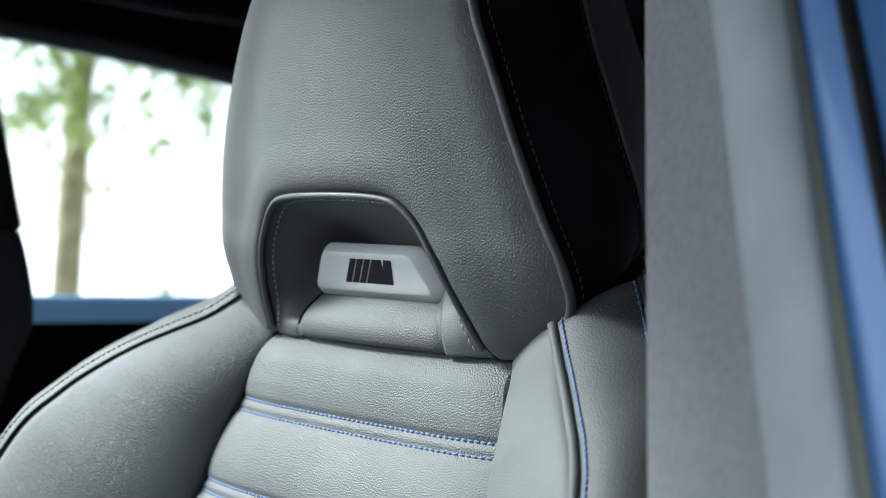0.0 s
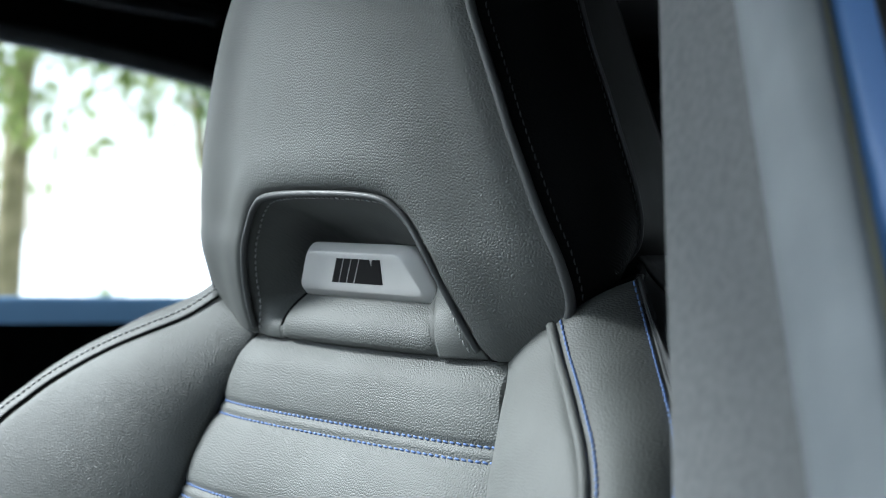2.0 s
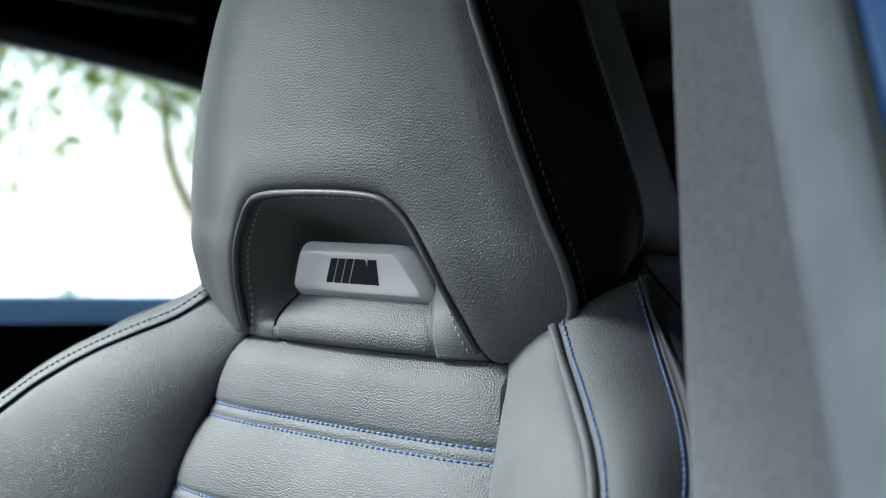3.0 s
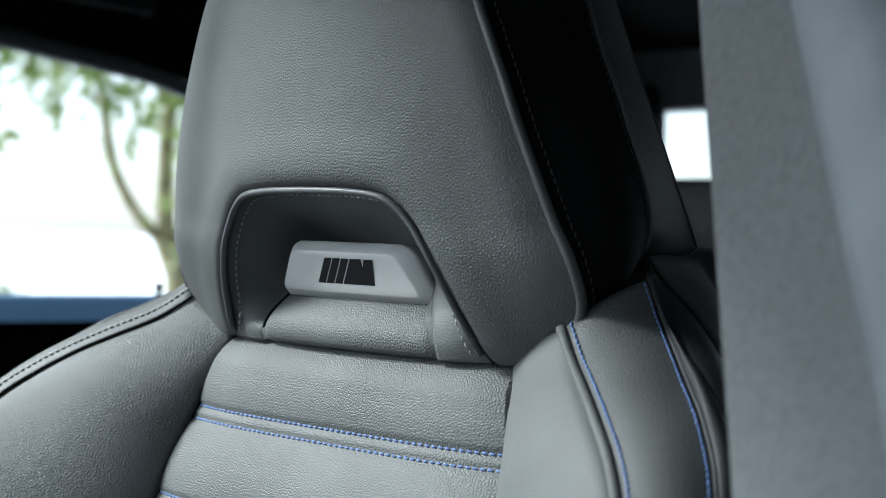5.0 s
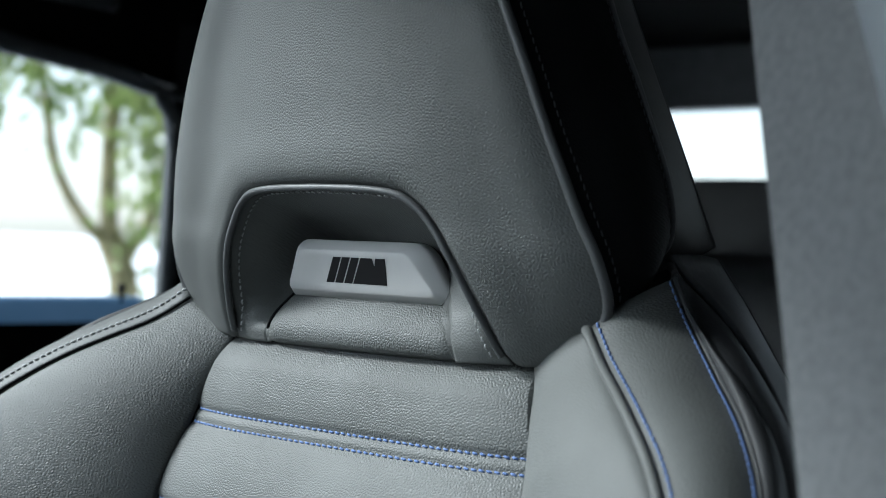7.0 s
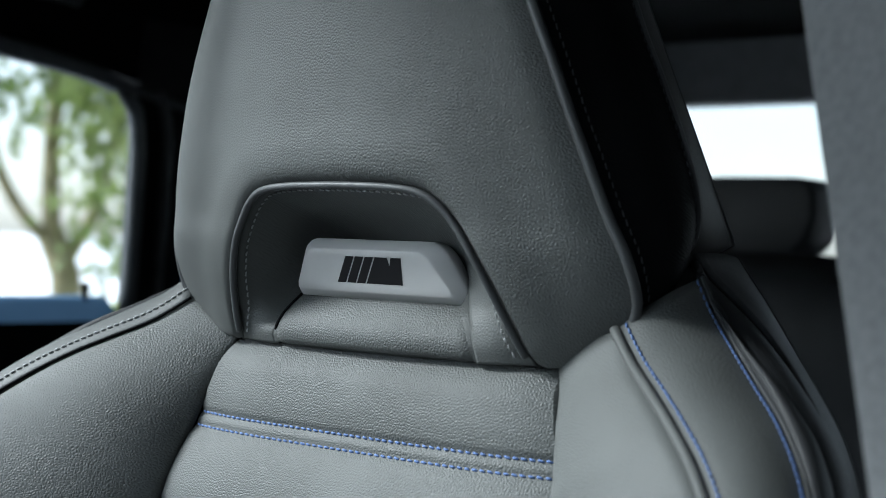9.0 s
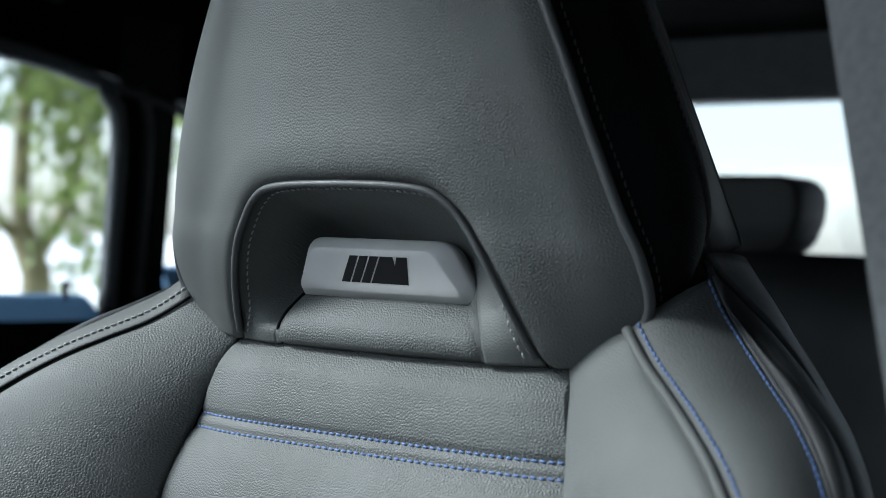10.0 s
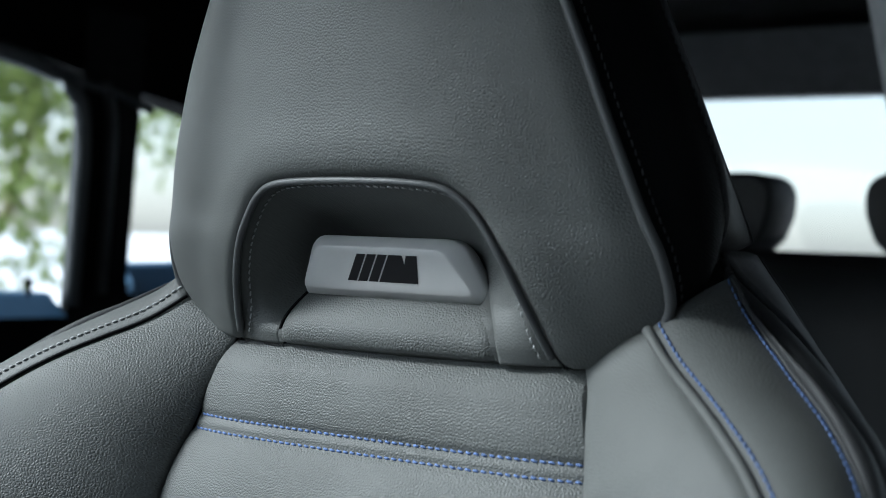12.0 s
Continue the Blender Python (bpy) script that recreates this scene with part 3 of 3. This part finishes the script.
        # far side: sheen on the blue thread is put in as a grey colour
        part("thread", stitches(on_loft(b, c, 0.0042 if side > 0 else 0.0068, 0.0080, sideways, 0.0004 if side > 0 else 0.0006, skew=0.42), 0.0042, 0.0035, 0.00070), THREAD_BLUE if side > 0 else THREAD_GREY, face,
             "raised blue stitching" if side > 0 else "stitching coloured pale grey")
        part("thread", stitches(on_loft(b, c, 0.0035, 0.0080, sideways, 0.0004, True, 0.42), 0.0042, 0.0034, 0.00060), THREAD_BLUE, face, "raised blue stitching")
        part("flank_seam", tube([q + sideways(q, 0) * 0.0004 for q in c], 0.0012, 6), PIPING, face)
    rows = []
    for k in range(28):
        z = 1.0 - 0.02 * k
        w = smooth_step(z, (0.45, 0.8, 0.9, 0.97, 1.0), (0.27, 0.262, 0.229, 0.173, 0.150))
        y = smooth_step(z, (0.45, 0.8, 0.9, 0.97, 1.0), (-0.10, 0.03, 0.082, 0.11, 0.112))
        rows.append([Vector((w * (i / 12 - 1), y + 0.04 * (1 - (i / 12 - 1) ** 2), z)) for i in range(25)])
    part("back_cover", grid(rows), SHELL, seat, "plastic cover on the seat's back", thick=0.003)


def build_cushion(seat):
    """The seat's lower cushion, out of view below."""
    rows = []
    for k in range(25):
        t = k / 24
        y = -0.14 - 0.50 * t
        rows.append([Vector((0.27 * (i / 12 - 1), y, 0.40 + 0.05 * t + 0.05 * abs(i / 12 - 1) ** 3 - 0.07 * max(0, (t - 0.85) / 0.15) ** 2)) for i in range(25)])
    part("cushion", grid(rows), LEATHER, seat, "leather seat cushion", thick=0.06)
    part("seat_base", box(-0.22, 0.22, -0.58, -0.12, 0.08, 0.38, 0.02), TRIM, seat)


def front_seat():
    seat = thing("car_seat", "dark grey leather sports seat with blue stitching and metal badge plate", "car seat", "front seats")
    inner = build_headrest(seat)
    build_recess(seat, inner)
    build_plate(seat)
    build_back(seat)
    build_cushion(seat)
    return seat


driver_seat = front_seat()
passenger_seat = copy_thing(driver_seat, pose(-0.80, -0.035, 0.0))
tagged(passenger_seat, "dark leather sports seat in shade beside the far door")


# ---- car cabin ----
FAR, NEAR = -1.15, 0.42          # the cabin's two sides at the windows' sills


def side_x(z, far=True):
    """The cabin side leans inward above the sill."""
    lean = max(0.0, z - 0.92) * 0.15
    return FAR + lean if far else NEAR - lean


def far_wall_piece(name, outline, label, mat, out=0.05, smooth=False):
    bm = bmesh.new()
    f = [bm.verts.new((side_x(z) + 0.0, y, z)) for y, z in outline]
    k = [bm.verts.new((side_x(z) - out, y, z)) for y, z in outline]
    bm.faces.new(f)
    bm.faces.new(k[::-1])
    for i in range(len(f)):
        j = (i + 1) % len(f)
        bm.faces.new((f[j], f[i], k[i], k[j]))
    return structure(name, bm, mat, label, smooth)


far_wall_piece("door_panel_far", [(-1.2, 0.1), (1.6, 0.1), (1.6, 0.95), (0.862, 0.93), (0.862, 0.884), (-1.2, 0.884)], "black door trim below the far windows", TRIM, 0.08)
def slanted_ledge(name, y0, y1, z0, z1, label):
    bm = bmesh.new()
    ring = [(FAR + 0.03, z0), (FAR - 0.005, z1 - 0.004), (FAR - 0.012, z1), (FAR - 0.06, z1), (FAR - 0.06, z0)]
    ends = [[bm.verts.new((x, y, z + (0.02 if y > 1.0 else 0))) for x, z in ring] for y in (y0, y1)]
    for i in range(5):
        j = (i + 1) % 5
        bm.faces.new((ends[0][i], ends[0][j], ends[1][j], ends[1][i]))
    bm.faces.new(ends[0][::-1])
    bm.faces.new(ends[1])
    return structure(name, bm, LEDGE, label)


slanted_ledge("window_sill_far", -1.2, 0.735, 0.886, 0.917, "door top below the far window, coloured with its blue sky reflection")
far_wall_piece("b_pillar_far", [(0.757, 0.85), (0.860, 0.85), (0.835, 1.30), (0.730, 1.30)], "black pillar between the far windows", TRIM, 0.015)
slanted_ledge("rear_sill_far", 0.865, 1.6, 0.915, 0.957, "door top below the rear window, coloured with its blue sky reflection")
far_wall_piece("roof_rail_far", [(-1.2, 1.285), (0.25, 1.262), (0.62, 1.232), (0.90, 1.190), (1.25, 1.13), (1.6, 1.04), (1.6, 1.42), (-1.2, 1.42)],
               "black roof rail over the far windows", HEADLINER, 0.06)
far_wall_piece("c_pillar_far", [(1.30, 0.93), (1.62, 0.93), (1.62, 1.3), (1.22, 1.3)], "black rear pillar", TRIM, 0.06)

def window_frame(name, offset, radius, mat, label):
    """A rounded strip along a far window's top edge and down its rear edge."""
    pts = [(-0.9, 1.275), (-0.2, 1.268), (0.25, 1.254), (0.55, 1.230), (0.66, 1.214), (0.715, 1.19), (0.736, 1.14), (0.746, 1.05), (0.752, 0.97), (0.755, 0.90)]
    if offset:
        pts = pts[5:]
    line = curve_points([(side_x(z) + 0.012, y + offset * min(1, max(0, (y - 0.5) / 0.2)), z - (0.003 if z > 1.17 else 0.0) + offset * 0.6 * (1 if y < 0.6 else 0.5)) for y, z in pts], 70)
    return structure(name, tube(line, radius, 10), mat, label, True)


window_frame("window_frame_far", 0.0, 0.012, FRAME_GREY, "dark grey rubber frame round the far window")
window_frame("pillar_edge_far", 0.052, 0.008, FRAME_GREY, "dark grey edge strip along the far pillar")
structure("rail_trim_far", tube(curve_points([(side_x(z) + 0.016, y, z - 0.006) for y, z in
          ((-0.6, 1.285), (0.0, 1.272), (0.24, 1.263), (0.40, 1.256), (0.50, 1.2445), (0.60, 1.2335), (0.715, 1.2075), (0.81, 1.190), (0.85, 1.178))], 60), 0.006, 8),
          TRIM_GREY, "dark grey trim strip along the roof rail", True)
pin = thing("lock_pin", "small black lock pin on the far door top", "lock pin", "", (-1.128, 0.676, 0.914))
part("stem", tube([Vector((0, 0, 0)), Vector((0, 0, 0.012)), Vector((0, 0, 0.016))], 0.004, 10), TRIM, pin)
part("cap", tube([Vector((0, 0, 0.014)), Vector((0, 0, 0.020)), Vector((0, 0, 0.024))], lambda t: 0.0065 - 0.002 * t, 10), TRIM, pin)
handle = thing("grab_handle", "black grab handle on the roof rail over the far window", "handle")
part("grip", tube(curve_points([(side_x(1.32) + 0.02, 0.30, 1.315), (side_x(1.32) + 0.06, 0.34, 1.305), (side_x(1.32) + 0.065, 0.45, 1.300),
                                (side_x(1.32) + 0.06, 0.56, 1.300), (side_x(1.32) + 0.02, 0.60, 1.305)], 40), 0.011, 10), TRIM, handle)

def pane(name, bm, label):
    ob = structure(name, bm, GLASS, label)
    ob.visible_shadow = False
    return ob


def side_pane(name, outline, label):
    bm = bmesh.new()
    f = [bm.verts.new((side_x(z) - 0.020, y, z)) for y, z in outline]
    k = [bm.verts.new((side_x(z) - 0.024, y, z)) for y, z in outline]
    bm.faces.new(f)
    bm.faces.new(k[::-1])
    for i in range(len(f)):
        j = (i + 1) % len(f)
        bm.faces.new((f[j], f[i], k[i], k[j]))
    return pane(name, bm, label)


side_pane("window_1", [(-1.1, 0.90), (0.752, 0.90), (0.735, 1.23), (0.25, 1.275), (-1.1, 1.30)], "clear glass of the far front door")
side_pane("window_2", [(0.868, 0.93), (1.28, 0.95), (1.22, 1.14), (0.845, 1.21)], "clear glass of the far rear door")
pane("window_3", box(-0.95, 0.30, 1.612, 1.616, 0.905, 1.254), "clear glass rear window")

# roof lining, floor, front and rear walls
# front edge is set so that its shadow dims the upper headrest
structure("ceiling", box(-1.14, 0.42, -0.230, 1.85, 1.36, 1.40), HEADLINER, "black fabric roof lining")
# unseen roof piece, added to keep the sun off the near pillar and frame
structure("pillar_shade_roof", box(-0.22, 0.42, -0.85, -0.232, 1.36, 1.40), HEADLINER, "unseen black roof piece added to shade the near pillar and frame")
structure("floor", box(-1.2, 0.46, -1.6, 1.7, 0.02, 0.06), TRIM, "black carpet car floor")
structure("dashboard", box(-1.12, 0.42, -1.45, -0.95, 0.10, 0.72, 0.06), TRIM, "black dashboard below the windscreen")
structure("rear_window_header", box(-1.20, 0.36, 1.60, 1.66, 1.255, 1.37, 0.01), TRIM_GREY, "dark trim above the rear window")
structure("rear_pillar_far", box(-1.20, -0.96, 1.56, 1.64, 0.86, 1.30, 0.02), TRIM, "black trim of the far rear corner")
structure("parcel_shelf", box(-1.1, 0.38, 1.30, 1.95, 0.86, 0.90), TRIM, "black parcel shelf")


def pillar_line(top, bottom):
    """A straight edge through a place at 1.15 m and one at 0.85 m, from the sill to the roof."""
    a, b = Vector((*top, 1.15)), Vector((*bottom, 0.85))
    return [a + (b - a) * t for t in (-0.72, -0.3, 0, 0.25, 0.5, 0.75, 1.0, 1.4, 1.9, 2.5)]


e0 = pillar_line((0.246, 0.07), (0.342, -0.01))
e1 = pillar_line((0.2555, -0.0544), (0.3520, -0.1425))
e2 = pillar_line((0.297, -0.0698), (0.4403, -0.1755))
e3 = pillar_line((0.3361, -0.0798), (0.5042, -0.2201))
e4 = pillar_line((0.42, -0.075), (0.60, -0.215))
e5 = pillar_line((0.46, 0.02), (0.64, -0.11))
structure("b_pillar_near", grid([curve_points(e, 40) for e in (e0, e1, e2)]), FABRIC, "grey woven pillar trim beside the seat", thick=0.004)
structure("door_seal_near", grid(loft_rows(curve_points(e2, 40), curve_points(e3, 40), 8, 0.010, lambda p, s: (0.5, -0.85, 0))), RUBBER,
          "pale grey rubber door seal", True, 0.004)
structure("sealing_line_near", tube(curve_points(e3, 40), 0.0022, 8), SEAM_TAPE, "yellowish sealing line along the door frame", True)
structure("body_frame_near", grid(loft_rows(curve_points(e3, 40), curve_points(e4, 40), 10, 0.012, lambda p, s: (0.3, -0.95, 0))
                                  + loft_rows(curve_points(e4, 40), curve_points(e5, 40), 4, 0.006, lambda p, s: (1, -0.2, 0))[1:]), PAINT,
          "blue painted door frame of the car body", True, 0.004)
structure("door_gap_near", tube([a.lerp(b, 0.29) + Vector((0.002, -0.009, 0)) for a, b in zip(curve_points(e3, 40), curve_points(e4, 40))], 0.0035, 8), TRIM,
          "dark rubber line along the blue door frame", True)
structure("rear_door_near", box(0.44, 0.50, 0.02, 1.6, 0.1, 0.95, 0.01), TRIM, "black rear door trim")
structure("roof_rail_near", box(0.30, 0.46, -0.9, 1.7, 1.28, 1.40, 0.02), HEADLINER, "black roof rail")


def rear_headrest(x, half=0.125):
    h = thing("rear_headrest", "black leather rear headrest on chrome posts", "headrest", "rear headrests", (x, 1.16, 1.0))
    half -= 0.007
    side = [(half - 0.060, -0.016), (half - 0.040, 0.004), (half - 0.014, 0.024), (half - 0.002, 0.055), (half, 0.078), (half - 0.005, 0.096), (half - 0.022, 0.107)]
    bm = prism([*side, *[(-a, b) for a, b in side[::-1]]], (-0.045, 0.045))
    bmesh.ops.bevel(bm, geom=bm.edges[:], offset=0.009, segments=3, affect="EDGES", profile=0.5)
    part("pad", bm, LEATHER_REAR, h)
    for s in (-0.06, 0.06):
        part("post", tube([Vector((s, 0.0, -0.04)), Vector((s, 0, 0.0)), Vector((s, 0, 0.05))], 0.006, 10), PLATE, h, "chrome post")
    return h


for x, half in ((-0.459, 0.180), (-0.053, 0.125), (-0.82, 0.125)):
    rear_headrest(x, half)
bench = thing("rear_bench", "black leather rear bench backrest", "car seat")
rows = []
for k in range(21):
    z = 0.972 - 0.03 * k
    rows.append([Vector((-0.39 + 0.68 * (i / 30 - 1), 1.10 - 0.25 * (1.0 - z) + 0.03 * max(0, (z - 0.944) / 0.028) ** 2
                         + 0.006 * math.cos((i / 30 - 1) * 18), z)) for i in range(61)])
part("backrest", grid(rows), LEATHER_REAR, bench, thick=0.05)
for x in (-0.15, -0.62):
    part("seam", tube([Vector((x, 1.094 - 0.25 * (1.0 - z), z)) for z in (0.962, 0.93, 0.88, 0.80, 0.70)], 0.003, 6), THREAD_BLUE, bench, "blue contrast seam")
part("bench_cushion", box(-1.05, 0.28, 0.55, 1.02, 0.065, 0.42, 0.04), LEATHER_REAR, bench)

# out of view: an open front door and a dark wall, both added to block light
# unseen door, swung to where its dark trim blocks low light from front right
def open_door():
    hinge, turn = Vector((0.50, -1.08, 0)), radians(68)
    d = tagged(new("door_1"), "unseen open blue car door with black inner trim, blocking front-right light", kind="structure")
    m = Matrix.Translation(hinge) @ Matrix.Rotation(-turn, 4, "Z")
    for name, bm, mat in (("inner_panel", box(-0.07, -0.01, 0.0, 1.02, 0.05, 0.90, 0.02), TRIM),
                          ("outer_skin", box(-0.008, 0.05, 0.0, 1.04, 0.05, 0.92, 0.02), PAINT)):
        bmesh.ops.transform(bm, matrix=m, verts=bm.verts[:])
        part(name, bm, mat, d, smooth=False)
    return d


open_door()
# unseen wall, added to block sky and ground light from the near side
structure("light_block_wall", box(2.2, 2.4, -20, 8, -0.35, 7.0), WALL, "unseen dark wall added to keep daylight off the seat's near side")

# ---- outside ----
# unseen dark strip, added so the pale ground bounces less light into the cabin
structure("bounce_strip", box(-1.9, 2.2, -9, 9, -0.36, -0.33), ASPHALT, "unseen dark asphalt strip under the car, added to cut bounced light")
structure("ground", grid([[Vector((x, y, -0.35)) for x in (-400, -60, -20, -8, 0, 8, 20, 60, 400)] for y in (-400, -60, -20, -8, 0, 8, 20, 60, 400)]),
          GRASS, "pale flat gravel ground")


def limb(line, r0, r1):
    return tube(curve_points(line, 24), lambda t: r0 + (r1 - r0) * t, 10)


def leaf_cloud(centres, count, spread, size):
    bm = bmesh.new()
    for k in range(count):
        c = Vector(random.choice(centres))
        p = c + Vector([random.gauss(0, spread) for _ in range(3)])
        q = Euler([random.uniform(0, 6.3) for _ in range(3)]).to_matrix()
        s = size * random.uniform(0.6, 1.3)
        v = [bm.verts.new(p + q @ (Vector(w) * s)) for w in ((-1, 0, 0), (0, -0.45, 0.08), (1, 0, 0), (0, 0.45, 0.08))]
        bm.faces.new(v)
    return bm


def tree(name_label, base, trunk, limbs, leaves, count, spread=0.35):
    t = thing("tree", name_label, "tree", "trees by the meadow", base)
    part("trunk", limb(*trunk), BARK, t)
    for l in limbs:
        part("limb", limb(*l), BARK, t)
    part("crown", leaf_cloud(leaves, count, spread, 0.06), LEAF, t, "loose green leaves", smooth=False)
    return t


def grown(base, pts):
    return [(x - base[0], y - base[1], z - base[2]) for x, y, z in pts]


B1 = (-7.68, 3.55, -0.35)
tree("slim tree with grey-brown trunk and sparse green leaves", B1,
     (grown(B1, [B1, (-7.67, 3.56, 0.6), (-7.66, 3.58, 1.2), (-7.65, 3.60, 1.85), (-7.63, 3.63, 2.2), (-7.6, 3.7, 4.0)]), 0.105, 0.055),
     [(grown(B1, [(-7.66, 3.58, 1.80), (-7.70, 3.50, 2.0), (-7.74, 3.42, 2.2), (-7.8, 3.3, 2.7)]), 0.035, 0.02),
      (grown(B1, [(-7.64, 3.61, 2.1), (-7.5, 3.85, 2.3), (-7.4, 4.1, 2.6)]), 0.03, 0.015)],
     grown(B1, [(-7.52, 3.16, 2.1), (-7.44, 3.35, 1.75), (-7.28, 3.67, 1.62), (-7.14, 3.91, 2.05), (-7.0, 4.14, 1.95), (-7.52, 3.18, 1.65),
                (-7.3, 3.63, 2.15), (-7.4, 3.3, 2.3), (-7.3, 3.9, 2.4), (-7.6, 3.5, 2.9), (-7.4, 4.2, 3.0)]), 800, 0.16)
shrub = thing("shrub", "small dark shrub on the pale ground", "shrub", "", (-21.0, 11.8, -0.35))
part("stem", limb([(0, 0, 0), (0.02, 0, 0.15), (0, 0.03, 0.3)], 0.03, 0.015), BARK, shrub)
part("foliage", leaf_cloud([(0, 0, 0.25), (0.1, 0.2, 0.22), (-0.05, -0.2, 0.2), (0, 0.05, 0.36)], 260, 0.07, 0.05), LEAF, shrub, smooth=False)
B2 = (-6.91, 4.95, -0.35)
tree("forked tree with mossy trunk and green leaves", B2,
     (grown(B2, [B2, (-6.91, 4.95, 0.62), (-6.93, 4.92, 0.82), (-6.97, 4.87, 0.98)]), 0.12, 0.085),
     [(grown(B2, [(-6.97, 4.87, 0.92), (-7.08, 4.71, 1.14), (-7.16, 4.60, 1.41), (-7.19, 4.55, 1.71), (-7.22, 4.51, 1.98), (-7.3, 4.4, 2.6)]), 0.04, 0.025),
      (grown(B2, [(-6.97, 4.88, 0.90), (-6.98, 4.86, 1.29), (-6.98, 4.86, 1.63), (-6.97, 4.87, 1.91), (-6.97, 4.87, 2.5)]), 0.06, 0.04),
      (grown(B2, [(-6.94, 4.93, 0.80), (-6.87, 5.09, 1.10), (-6.83, 5.14, 1.38), (-6.79, 5.19, 1.72), (-6.78, 5.20, 2.03), (-6.7, 5.3, 2.6)]), 0.05, 0.035)],
     grown(B2, [(-7.08, 4.17, 2.05), (-6.98, 4.33, 1.9), (-6.85, 4.53, 1.75), (-6.74, 4.68, 2.05), (-6.66, 4.78, 1.95), (-7.13, 4.09, 1.95),
                (-6.65, 4.91, 1.85), (-6.55, 5.04, 1.70), (-6.60, 4.97, 1.34), (-6.52, 5.08, 0.95), (-6.64, 4.93, 1.9), (-6.13, 5.6, 1.75),
                (-6.55, 5.04, 0.80), (-6.52, 5.08, 1.9), (-6.5, 5.2, 2.2), (-6.3, 5.4, 2.0), (-6.7, 4.8, 2.4), (-6.0, 5.8, 1.85), (-6.6, 4.95, 1.1), (-6.55, 5.05, 1.5), (-6.62, 4.9, 1.6), (-6.5, 5.15, 1.3), (-6.7, 6.05, 1.78), (-6.7, 6.2, 1.74), (-6.7, 5.0, 1.9), (-6.7, 5.2, 1.92), (-6.7, 4.9, 1.8)]), 1550, 0.16)
